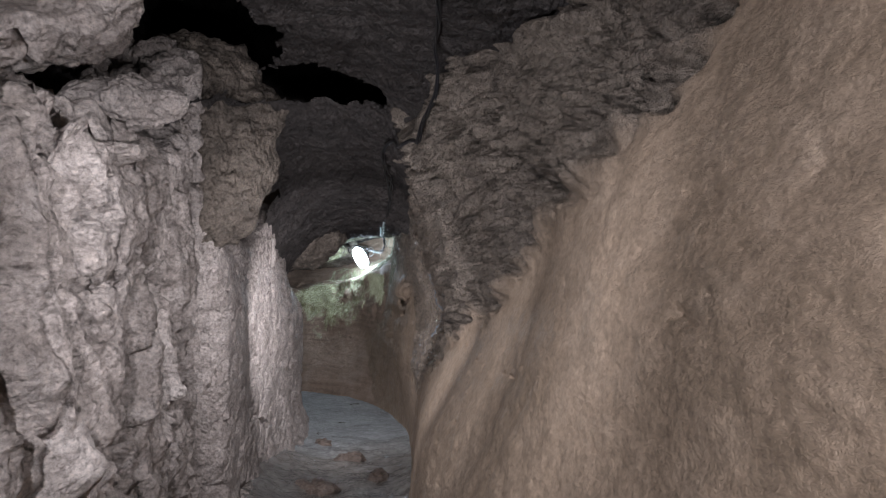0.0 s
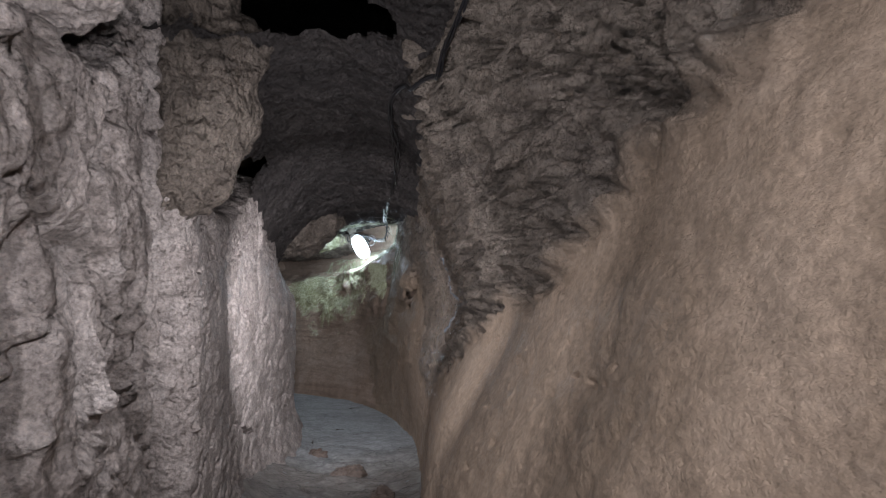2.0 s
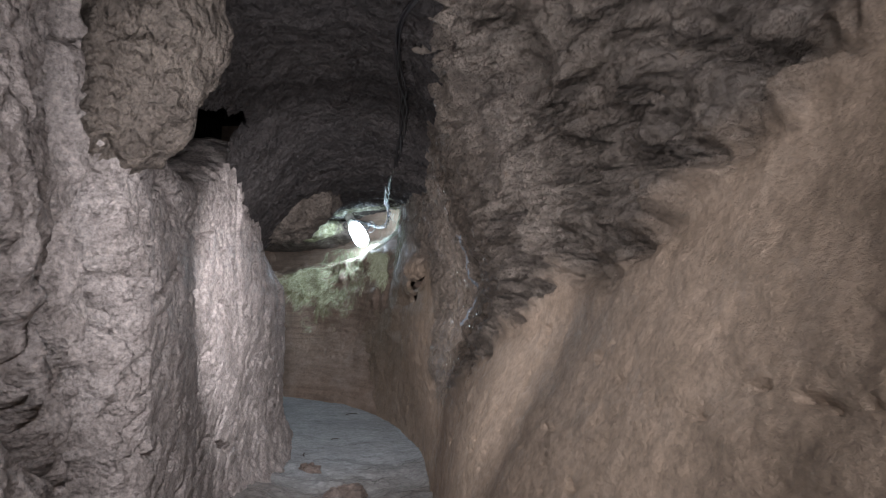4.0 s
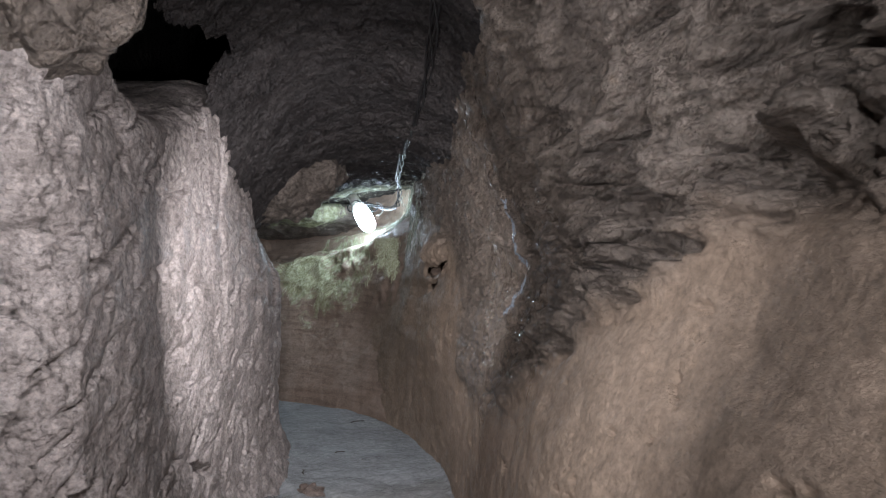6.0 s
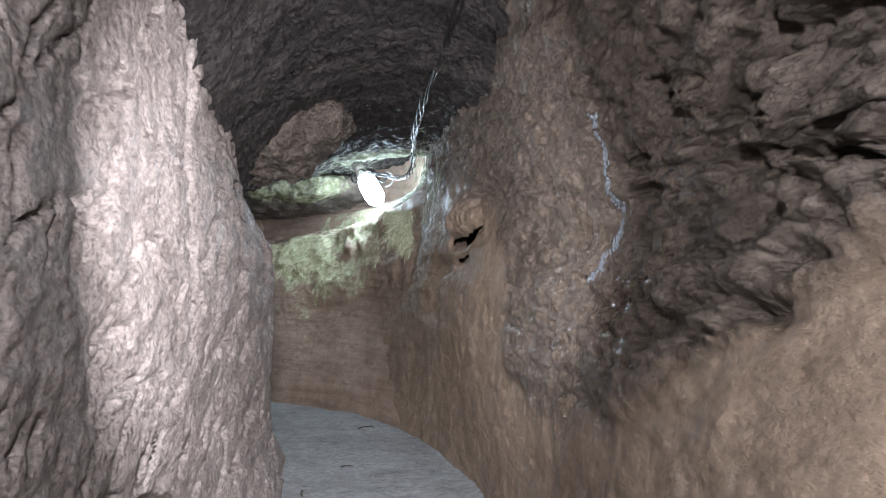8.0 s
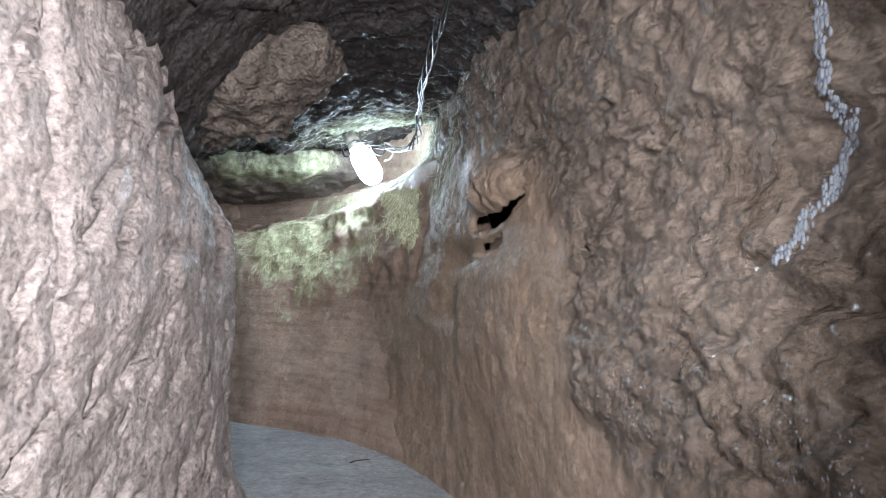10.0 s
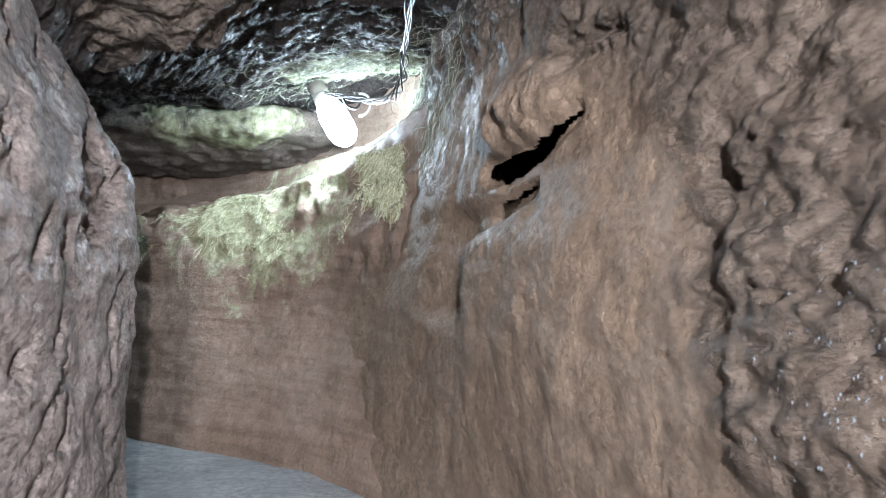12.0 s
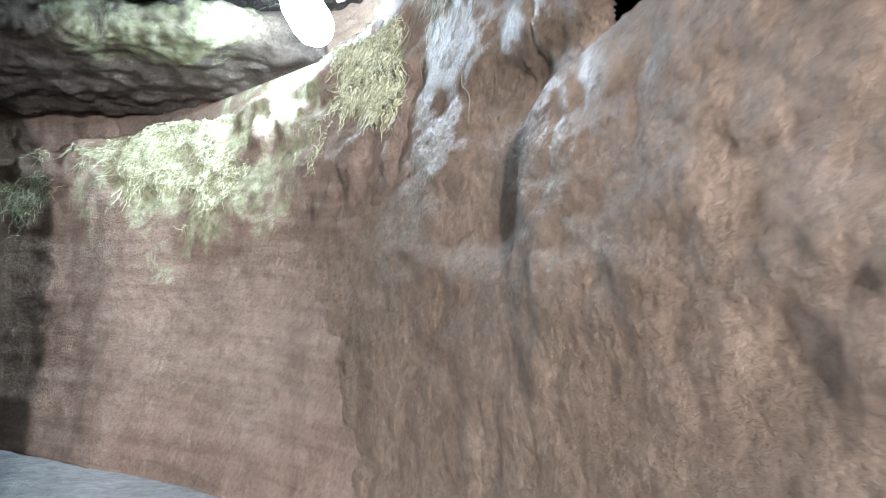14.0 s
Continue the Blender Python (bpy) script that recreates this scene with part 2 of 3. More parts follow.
def right_x(y, z):
    levels = list(RIGHT_LEVELS)
    rows = np.stack([soft(y, Y_KNOTS, RIGHT_LEVELS[k], 0.32) for k in levels])
    out = 0
    for dz in (-0.05, 0, 0.05):
        zz = np.clip(z + dz, levels[0], levels[-1] - 1e-6)
        j = np.searchsorted(levels, zz, side="right") - 1
        lo = np.array(levels)[j]
        hi = np.array(levels)[j + 1]
        w = (zz - lo) / (hi - lo)
        a = np.take_along_axis(rows, j[None], 0)[0]
        b = np.take_along_axis(rows, j[None] + 1, 0)[0]
        out = out + a * (1 - w) + b * w
    return out / 3


def rough_part(p):
    """Where the bare knobbly rock shows above the smooth clay."""
    y, z = p[..., 1], p[..., 2]
    edge = soft(y, (0.8, 1.12, 1.3, 1.65, 1.9, 2.2, 2.4, 2.75, 3.0, 3.25, 3.45, 3.8, 4.0, 4.34, 4.46, 4.56, 4.8, 5.2),
                (1.9, 1.43, 1.25, 1.16, 1.07, 0.95, 0.89, 0.85, 0.745, 0.63, 0.51, 0.41, 0.38, 0.42, 0.58, 0.76, 0.86, 0.95), 0.05)
    return smooth(-0.05, 0.055, z - edge + 0.08 * fbm(p, 0.22, 4))


Yg, Zg = grid(np.concatenate([np.arange(-1.2, 0.6, 0.03), np.arange(0.6, 4.62, 0.0066), np.arange(4.62, 5.34, 0.0032), np.arange(5.34, 6.5, 0.009)]),
              np.concatenate([np.arange(-0.15, 0.45, 0.009), np.arange(0.45, 0.88, 0.0036), np.arange(0.88, 1.8, 0.0075)]))
P = np.stack([right_x(Yg, Zg), Yg, Zg], -1)
N = normals_of(P)
if N[..., 0].mean() > 0:
    N = -N
rgh = rough_part(P)
P_ = P
clay = P * np.array((1, 0.5, 1))
d = 0.014 * fbm(P, 0.35, 4) + (0.008 * fbm(clay, 0.07, 5, rough=0.6) + 0.007 * lumps(clay, 0.045)) * (1 - rgh)
near = smooth(3.9, 2.7, Yg)
P = np.stack([P[..., 0], np.interp(Yg, (-2, 1.5, 2.5, 3.1, 7), (-1.05, 0.5, 1.35, 1.75, 3.9)), Zg], -1)
W = P + 0.03 * np.stack([fbm(P + k, 0.15, 3) for k in (1, 5, 9)], -1)
far_on = 0.45 + 0.55 * near
d += rgh * far_on * (0.055 * lumps(W, 0.2, (1, 1.0, 0.8)) + 0.05 * lumps(W + 3, 0.085, (1, 1.1, 1)) + 0.05 * fbm(P, 0.2, 6, rough=0.62))
d += rgh * ((0.012 + 0.006 * near) * fbm(P, 0.07, 4, (1, 1.2, 1), 0.7) + (0.020 + 0.008 * near) * lumps(W + 7, 0.04, (1, 1.2, 1)) + 0.010 * lumps(W + 2, 0.02) + 0.024 * near)
crevice = smooth(0.5, 0.78, fbm(W, 0.17, 4, (1, 2.2, 0.55), 0.55, ridge=True))
d -= rgh * near * 0.06 * crevice
hollows = smooth(0.26, 0.46, fbm(P + 4, 0.11, 4, (1, 1.3, 0.7), 0.6))
d -= rgh * far_on * 0.065 * hollows
d += rgh * near * 0.022 * cracks(W, 0.23, 0.12)
P = P_
shelf = ((Zg + 0.55 * (Yg - 2) + 0.08 * fbm(P, 0.3, 3)) / 0.15) % 1.0
d += rgh * near * 0.05 * (1 - shelf) * smooth(0.0, 0.12, shelf) * smooth(-0.2, 0.3, fbm(P + 2, 0.3, 2))
d += 0.010 * smooth(5.1, 5.3, Yg) * smooth(0.5, 0.7, Zg) * fbm(P, 0.09, 5, rough=0.65)
pits = smooth(0.33, 0.5, fbm(clay, 0.04, 3, (1, 1.3, 0.7)))
d -= 0.014 * pits * smooth(-0.1, 0.2, fbm(P, 0.4, 2)) * smooth(4.75, 4.4, Yg)
# washed runnels where the clay lobe bulges below the cracks
lobe = smooth(4.55, 4.8, Yg) * smooth(5.3, 5.2, Yg) * smooth(0.72, 0.62, Zg) * smooth(0.2, 0.45, Zg)
d += lobe * (0.012 + 0.005 * fbm(clay + 6, 0.06, 3, (1, 1, 2.0)))
# the lobe's far edge: a fold that ends in a small pocket
fold = np.interp(Zg, (0.44, 0.48, 0.56, 0.60, 0.64, 0.69), (5.30, 5.29, 5.262, 5.245, 5.16, 4.90)) + 0.008 * fbm(P, 0.05, 3)
d -= 0.030 * smooth(-0.006, 0.012, Yg - fold) * smooth(5.62, 5.36, Yg) * smooth(0.44, 0.50, Zg) * smooth(0.72, 0.66, Zg)


def slit(ys, zs, widths):
    """How far each point lies outside a ragged opening that runs along a bent line."""
    best = np.full(Yg.shape, 9.0)
    for k in range(len(ys) - 1):
        ay, az, by_, bz = ys[k], zs[k], ys[k + 1], zs[k + 1]
        w = np.clip(((Yg - ay) * (by_ - ay) + (Zg - az) * (bz - az)) / ((by_ - ay) ** 2 + (bz - az) ** 2), 0, 1)
        best = np.minimum(best, np.hypot((Yg - ay - w * (by_ - ay)) * 0.7, Zg - az - w * (bz - az)) - widths[k] - w * (widths[k + 1] - widths[k]))
    return best + 0.010 * fbm(P, 0.06, 4)


# the knob of rock, the hollow under it, the narrow crack below and two small pockets
knob = np.exp(-((Yg - 4.98) / 0.15) ** 4 - ((Zg - 0.835) / 0.065) ** 4)
d += knob * (0.042 + 0.03 * fbm(P, 0.10, 4) + 0.015 * lumps(P, 0.05))
hollow = slit((4.79, 4.93, 5.08, 5.16), (0.795, 0.755, 0.742, 0.748), (0.002, 0.014, 0.022, 0.010))
narrow = slit((4.93, 5.03, 5.12, 5.15), (0.712, 0.70, 0.682, 0.668), (0.0, 0.006, 0.007, 0.002))
pocket = np.minimum(slit((5.22, 5.245), (0.632, 0.626), (0.002, 0.004)), slit((5.27, 5.288), (0.53, 0.486), (-0.006, 0.004)))
crack = np.minimum(np.minimum(hollow, narrow), pocket)
d -= 0.014 * (1 - smooth(-0.002, 0.02, crack))
crack = crack < -0.001
wall_right = sheet("wall_right", P + N * d[..., None], RIGHT, (0.5, 0, 0), "brown clay and rough rock wall of the cave", True, crack)
bare = wall_right.data.attributes.new("bare_rock", "FLOAT", "POINT")
values = np.zeros(len(wall_right.data.vertices), np.float32)
values[:rgh.size] = (rgh * (0.8 + 0.2 * near)).ravel()
bare.data.foreach_set("value", values)

# ---- left wall: fluted rock along the passage, turning away at the pillar's end
LEFT_X = (-0.36, -0.40, -0.46, -0.52, -0.645, -0.715, -0.80, -0.775, -0.80, -0.835, -0.845, -0.835, -0.87, -0.915, -1.10, -2.0)
LEFT_Y = (-1.2, 0.3, 0.9, 1.25, 1.95, 2.3, 2.72, 2.92, 3.15, 3.5, 4.1, 4.65, 4.95, 5.20, 5.36, 5.42)
run = np.concatenate([[0], np.cumsum(np.hypot(np.diff(LEFT_X), np.diff(LEFT_Y)))])
Sg, Hg = grid(np.concatenate([np.arange(0, 1.2, 0.03), np.arange(1.2, run[13] + 0.3, 0.0085), np.arange(run[13] + 0.3, run[-1], 0.03)]), np.arange(-0.12, 2.0, 0.0085))
bx, by = soft(Sg, run, LEFT_X), soft(Sg, run, LEFT_Y)
top = soft(Sg, run, (1.32, 1.32, 1.30, 1.25, 1.27, 1.34, 1.75, 1.6, 1.13, 1.08, 1.28, 1.16, 1.02, 0.93, 0.9, 0.9))
top = top + 0.03 * fbm(np.stack([Sg, 0 * Sg, 0 * Sg], -1), 0.25, 3)
tx, ty = np.gradient(bx, axis=0), np.gradient(by, axis=0)
ln = np.hypot(tx, ty)
ox, oy = -ty / ln, tx / ln
lean = soft(Sg, run, (0, 0, 0, 0, 0, 0, 0, 0, 0.05, 0.0, -0.03, 0.22, 0.45, 0.6, 0.7, 0.7))
over = np.maximum(Hg - top, 0)
bend = 0.10
back = np.where(over > 0, over * smooth(0, bend, over), 0)
up = np.where(over > 0, np.minimum(over, bend) * 0.55, 0)
out = back + lean * np.maximum(np.minimum(Hg, top) - 0.72, 0) - 0.10 * smooth(0.28, -0.1, Hg) ** 2
P = np.stack([bx + ox * out, by + oy * out, np.minimum(Hg, top) + up], -1)
N = normals_of(P)
if N[: len(N) // 3, :100, 0].mean() < 0:
    N = -N
W = P + 0.05 * np.stack([fbm(P + k, 0.2, 3) for k in (1, 5, 9)], -1)
W[..., 1] = 0.65 * W[..., 1] + 0.22 * P[..., 2]
flute = fbm(W, 0.10, 4, (1, 1, 3.0), 0.6)
front = smooth(3.0, 2.75, P[..., 1])
pillar = 1 - front
d = 0.035 * fbm(P, 0.4, 3, (1, 1, 1.6)) + 0.065 * front * flute + 0.020 * front * fbm(W, 0.045, 4)
d += front * (0.018 * lumps(W, 0.11, (1, 1.5, 1.6)) + 0.005 * lumps(W + 4, 0.04, (1, 1.5, 1.4)))
d -= front * 0.040 * smooth(0.22, 0.48, fbm(W + 9, 0.06, 3, (1, 1, 2.4)))
d -= front * 0.10 * smooth(0.5, 0.78, fbm(W + 5, 0.15, 3, (1, 1, 4.5), ridge=True)) * smooth(-0.3, 0.2, fbm(P + 11, 0.35, 2))
d -= front * 0.05 * -cracks(W + 3, 0.13, 0.08, (1, 1, 3.6))
# slanting splits and short gashes in the pillar's skin
drawn = P * np.array((1, 0.45, 1))
across, along_ = 0.91 * drawn[..., 1] - 0.41 * P[..., 2], 0.41 * drawn[..., 1] + 0.91 * P[..., 2]
slant = np.stack([0.2 * P[..., 0], across, along_ / 3.2], -1)
slant = slant + 0.010 * np.stack([fbm(drawn + k, 0.10, 3) for k in (2, 6, 8)], -1)
d += pillar * (0.012 + 0.018 * fbm(drawn, 0.14, 5, rough=0.6) + 0.010 * lumps(drawn + 1, 0.04) + 0.005 * lumps(drawn + 3, 0.018))
d -= pillar * 0.034 * smooth(-0.05, 0.2, fbm(drawn + 2, 0.16, 3)) * -cracks(slant, 0.06, 0.11)
d -= pillar * 0.026 * smooth(0.24, 0.40, fbm(slant + 3, 0.03, 3))
gap = np.abs(Sg - run[6] - 0.02 + 0.06 * fbm(P, 0.25, 4)) / (0.4 + smooth(1.3, 0.6, P[..., 2]))
d -= 0.06 * (1 - smooth(0.02, 0.07, gap)) * smooth(1.35, 1.1, P[..., 2])
gap_holes = (gap < 0.016) & (P[..., 2] < 1.2)
d -= 0.035 * np.exp(-((Sg - np.interp(4.02, LEFT_Y, run) + 0.05 * (P[..., 2] - 0.8)) / 0.012) ** 2) * smooth(0.45, 0.6, P[..., 2])
d = np.where(pillar > 0.5, d * (1 - 0.7 * smooth(-0.02, 0.04, Hg - top)), d)
wall_left = sheet("wall_left", P + N * d[..., None], LEFT, (-0.7, 0, 0), "fluted grey brown rock wall of the cave", False, gap_holes)

# ---- roof: an arched vault that comes down towards the end, with a dark slot
Xg, Yg = grid(np.arange(-1.75, 0.75, 0.0095), np.concatenate([np.arange(-1.2, 1.4, 0.04), np.arange(1.4, 6.7, 0.0095), np.arange(6.7, 7.4, 0.03)]))
crown = soft(Yg, (-1.2, 1.2, 2.35, 3.0, 3.4, 4.2, 4.55, 5.1, 6.0, 6.6, 7.2), (1.72, 1.7, 1.68, 1.57, 1.50, 1.40, 1.30, 1.22, 1.20, 1.20, 1.12))
sag = soft(Yg, (0, 2.2, 3.0, 4.2, 5.0, 6.0, 7), (0.2, 0.3, 1.3, 2.0, 1.2, 0.5, 0.3))
Zr = crown - sag * np.clip(np.abs(Xg + 0.44) - 0.04, 0, 0.5) ** 2
P = np.stack([Xg, Yg, Zr], -1)
edge_noise = 0.35 * fbm(P, 0.25, 4)
chimneys = np.zeros(Xg.shape, bool)
for cx, cy, rx, ry in ((-0.45, 2.66, 0.26, 0.15), (-0.76, 2.18, 0.32, 0.44), (-1.02, 3.58, 0.27, 0.36), (-1.2, 1.6, 0.25, 0.6)):
    chimneys |= np.hypot((Xg - cx) / rx, (Yg - cy) / ry) + edge_noise < 1
d = 0.04 * fbm(P, 0.3, 4) + 0.03 * fbm(P, 0.09, 5, (1.6, 0.7, 1), 0.65, ridge=True) + 0.035 * lumps(P, 0.12, (1.5, 0.8, 1)) + 0.02 * lumps(P + 2, 0.05)
step = np.abs(((Yg + 0.25 * np.abs(Xg + 0.44) + 0.06 * fbm(P, 0.25, 3)) / 0.19) % 1.0)
d += 0.022 * step * smooth(2.7, 3.1, Yg) * smooth(5.2, 4.6, Yg)
P[..., 2] += -d
roof = sheet("ceiling", P, ROOF, (0, 0, 1.6), "arched brown rock roof of the cave, its shade in the colour", True, chimneys)

# ---- floor: pale wet mud, the bulb's blue light in its colour
Xg, Yg = grid(np.arange(-2.2, 0.5, 0.012), np.concatenate([np.arange(-1.2, 2.6, 0.04), np.arange(2.6, 7.2, 0.012)]))
P = np.stack([Xg, Yg, 0 * Xg], -1)
far = smooth(4.3, 5.2, Yg)
Zf = 0.02 + 0.02 * fbm(P, 0.5, 3) + (1 - far) * (0.03 * fbm(P, 0.16, 5, rough=0.6) + 0.02 * lumps(P, 0.14)) + 0.003 * fbm(P, 0.05, 3)
Zf = Zf + 0.10 * smooth(-0.55, -0.9, Xg) * smooth(4.6, 3.8, Yg) + 0.05 * smooth(-0.3, -0.05, Xg)
P[..., 2] = Zf
floor = sheet("floor", P, MUD, (0, 0, -0.3), "pale wet mud floor of the cave, tinted with bulb light")
stain = floor.data.attributes.new("bare_rock", "FLOAT", "POINT")
values = np.zeros(len(floor.data.vertices), np.float32)
values[:far.size] = (smooth(5.0, 4.0, Yg + 0.35 * fbm(P, 0.4, 4)) * 0.85).ravel()
stain.data.foreach_set("value", values)

# ---- end wall: banded clay up to a mossy ledge, and the niche behind it
BACK_X = (-2.2, -1.4, -1.1, -0.85, -0.62, -0.46, -0.36, -0.2)
Xg, Vg = grid(np.arange(-2.2, -0.2, 0.0085), np.arange(-0.12, 2.4, 0.0085))
by = soft(Xg, BACK_X, (6.6, 6.36, 6.17, 6.0, 5.80, 5.58, 5.42, 5.2))
lip = soft(Xg, BACK_X, (0.6, 0.68, 0.76, 0.80, 0.85, 0.95, 1.0, 1.0))
P0 = np.stack([Xg, 0 * Xg, Vg], -1)
lip = lip + 0.02 * fbm(P0, 0.2, 3)
deep = 0.62
z = np.where(Vg < lip, Vg, np.where(Vg < lip + deep, lip + 0.10 * (Vg - lip), Vg - 0.9 * deep))
lean = soft(Xg, BACK_X, (0.1, 0.2, 0.33, 0.40, 0.38, 0.3, 0.2, 0.1))
y = by + lean * smooth(-0.1, 0.6, np.minimum(Vg, lip)) + 0.16 * smooth(0.5, 0.95, np.minimum(Vg, lip)) + np.clip(Vg - lip, 0, deep)
P = np.stack([Xg, y, z], -1)
N = normals_of(P)
if N[:, :40, 1].mean() > 0:
    N = -N
d = 0.03 * fbm(P, 0.4, 3) + 0.010 * fbm(P, 0.12, 4, (2.5, 2.5, 0.5)) + 0.005 * fbm(P, 0.03, 3)
d += 0.02 * smooth(-0.1, 0.3, fbm(P, 0.12, 3)) * smooth(0.25, 0.1, np.abs(P[..., 2] - 0.72))
wall_back = sheet("wall_back", P + N * d[..., None], BACK, (0, 0.5, 0), "banded brown clay wall with a mossy ledge", False)

# ---- walls that close the cave behind the visitor and along the side passage
for name, centre, size in (("wall_entry", (-0.1, -1.35, 0.9), (2.6, 0.3, 2.4)), ("wall_side", (-2.3, 5.9, 0.8), (0.3, 2.6, 2.2))):
    bm = bmesh.new()
    bmesh.ops.create_cube(bm, size=1.0, matrix=Matrix.Translation(centre) @ Matrix.Diagonal((*size, 1)))
    bmesh.ops.subdivide_edges(bm, edges=bm.edges[:], cuts=24, use_grid_fill=True)
    q = np.array([v.co for v in bm.verts])
    dd = 0.08 * fbm(q, 0.5, 4)
    for v, k in zip(bm.verts, dd):
        v.co += v.co.normalized() * k
    tagged(part(name, bm, ROUGH), "plain rough brown rock closing the cave", "rock", kind="structure")


# ---------------------------------------------------------------- hanging and standing rocks
def boulder(name, centre, radii, material, label, rough=0.32, turn=0, seed=0, detail=6, tilt=0):
    bm = bmesh.new()
    bmesh.ops.create_icosphere(bm, subdivisions=detail, radius=1.0)
    m = pose(0, 0, 0, tilt, 0, turn).to_3x3()
    q = np.array([v.co for v in bm.verts])
    r = np.array(radii)
    w = q * r + seed * 3.7
    mean = r.mean()
    dd = rough * mean * (1.1 * fbm(w, mean * 1.6, 5, rough=0.65) + 0.9 * lumps(w, mean * 0.7) + 0.5 * fbm(w, mean * 0.4, 4, ridge=True))
    dd += 0.022 * lumps(w, 0.055) * min(1, mean / 0.12)
    for v, k, a in zip(bm.verts, dd, q):
        v.co = m @ Vector(a * r + a * k)
    ob = part(name, bm, material)
    ob.location = centre
    return tagged(ob, label, "rock")


boulder("boulder", (-0.82, 1.60, 1.57), (0.20, 0.26, 0.11), LEFT, "pale brown boulder wedged under the cave roof", seed=1)
boulder("hanging_rock", (-0.76, 1.95, 1.425), (0.14, 0.10, 0.055), LEFT, "small jagged brown rock jutting over the dark gap", seed=2)
boulder("hanging_rock", (-0.87, 2.86, 1.46), (0.25, 0.17, 0.36), ROUGH, "large rounded grey brown rock over the passage", seed=3)
boulder("hanging_rock", (-0.99, 5.10, 1.14), (0.36, 0.26, 0.15), ROUGH, "dark brown rock hanging from the roof", seed=4)

# slab over the niche
Xg, Vg = grid(np.arange(-2.2, -0.62, 0.008), np.arange(-0.62, 0.62, 0.008))
P0 = np.stack([Xg, Vg, 0 * Xg], -1)
front = 6.52 + 0.05 * fbm(P0 * np.array((1, 0, 1)), 0.3, 3) + 0.25 * smooth(-0.95, -0.62, Xg)
thick = 0.05 + 0.02 * fbm(P0, 0.2, 3)
yy = front + np.maximum(np.abs(Vg) - 0.02, 0) * 1.05
zz = 1.055 - 0.09 * smooth(0, 0.6, np.abs(Vg)) * (Vg < 0) + 0.05 * smooth(0, 0.6, Vg) + thick * np.tanh(Vg / 0.03)
P = np.stack([Xg, yy, zz], -1)
d = 0.03 * fbm(P, 0.12, 5, (1.5, 1.5, 0.6), 0.6) + 0.018 * lumps(P, 0.06, (1.6, 1.6, 0.5)) + 0.012 * fbm(P, 0.04, 3, (2, 2, 0.4), ridge=True)
N = normals_of(P)
if N[:, len(N[0]) // 2, 1].mean() > 0:
    N = -N
SLAB = rock("slab_rock", (0.10, 0.085, 0.07), (0.20, 0.17, 0.145), (0.32, 0.28, 0.24), 0.6, 110, 0.9, 0.3, strata=0.6,
            moss=((-1.05, 6.5, 1.06), 0.5, 0.80, 0.42))
slab = sheet("rock_slab", P + N * d[..., None], SLAB, (0, 0.3, 0.05), "layered grey slab with green growth over the niche")
slab["kind"] = "structure"

# ---------------------------------------------------------------- electric bulb and its cables
GLASS = plain("lit_bulb", (1, 1, 1), 0.3, 0, 66, (0.66, 0.83, 1.0))
WHITE = plain("white_plastic", (0.7, 0.7, 0.7), 0.4)
GREY = plain("grey_socket", (0.35, 0.34, 0.32), 0.5)
BLACK = plain("black_cable", (0.012, 0.012, 0.014), 0.32)


def lathe(profile, segments=28):
    bm = bmesh.new()
    rings = []
    for r, h in profile:
        rings.append([bm.verts.new((r * math.cos(2 * math.pi * k / segments), r * math.sin(2 * math.pi * k / segments), h)) for k in range(segments)])
    for a, b in zip(rings, rings[1:]):
        for k in range(segments):
            bm.faces.new((a[k], a[(k + 1) % segments], b[(k + 1) % segments], b[k]))
    bm.faces.new(rings[0][::-1])
    bm.faces.new(rings[-1])
    return bm


bulb = new("light_bulb")
bulb.matrix_world = look(BULB, (BULB[0] + 0.10, BULB[1] - 0.06, BULB[2] - 0.17)) @ pose(0, 0, 0, 180, 0, 0)
tagged(bulb, "lit white bulb hanging from black cables", "light bulb")
part("glass", lathe([(0.026, -0.075), (0.038, -0.06), (0.046, -0.03), (0.047, 0.03), (0.042, 0.06), (0.026, 0.082), (0.006, 0.088)]), GLASS, bulb, "glowing white glass")
part("collar", lathe([(0.022, -0.105), (0.03, -0.1), (0.032, -0.08), (0.028, -0.076)]), WHITE, bulb)
part("socket", lathe([(0.012, -0.155), (0.026, -0.15), (0.028, -0.112), (0.022, -0.106)]), GREY, bulb, "grey round socket")


def tube(points, radius, sides=6, closed=False, taper=1.0):
    """A bent round wire through the points."""
    bm = bmesh.new()
    rings = []
    pts = [Vector(p) for p in points]
    last = None
    for k, p in enumerate(pts):
        ahead = (pts[min(k + 1, len(pts) - 1)] - pts[max(k - 1, 0)]).normalized()
        side = ahead.cross(last if last else Vector((0.3, 0.2, 1))).normalized()
        up = side.cross(ahead)
        last = up
        r = radius * (1 + (taper - 1) * k / max(len(pts) - 1, 1))
        rings.append([bm.verts.new(p + r * (math.cos(2 * math.pi * j / sides) * side + math.sin(2 * math.pi * j / sides) * up)) for j in range(sides)])
    for a, c in zip(rings, rings[1:]):
        for j in range(sides):
            bm.faces.new((a[j], a[(j + 1) % sides], c[(j + 1) % sides], c[j]))
    bm.faces.new(rings[0][::-1])
    bm.faces.new(rings[-1])
    return bm


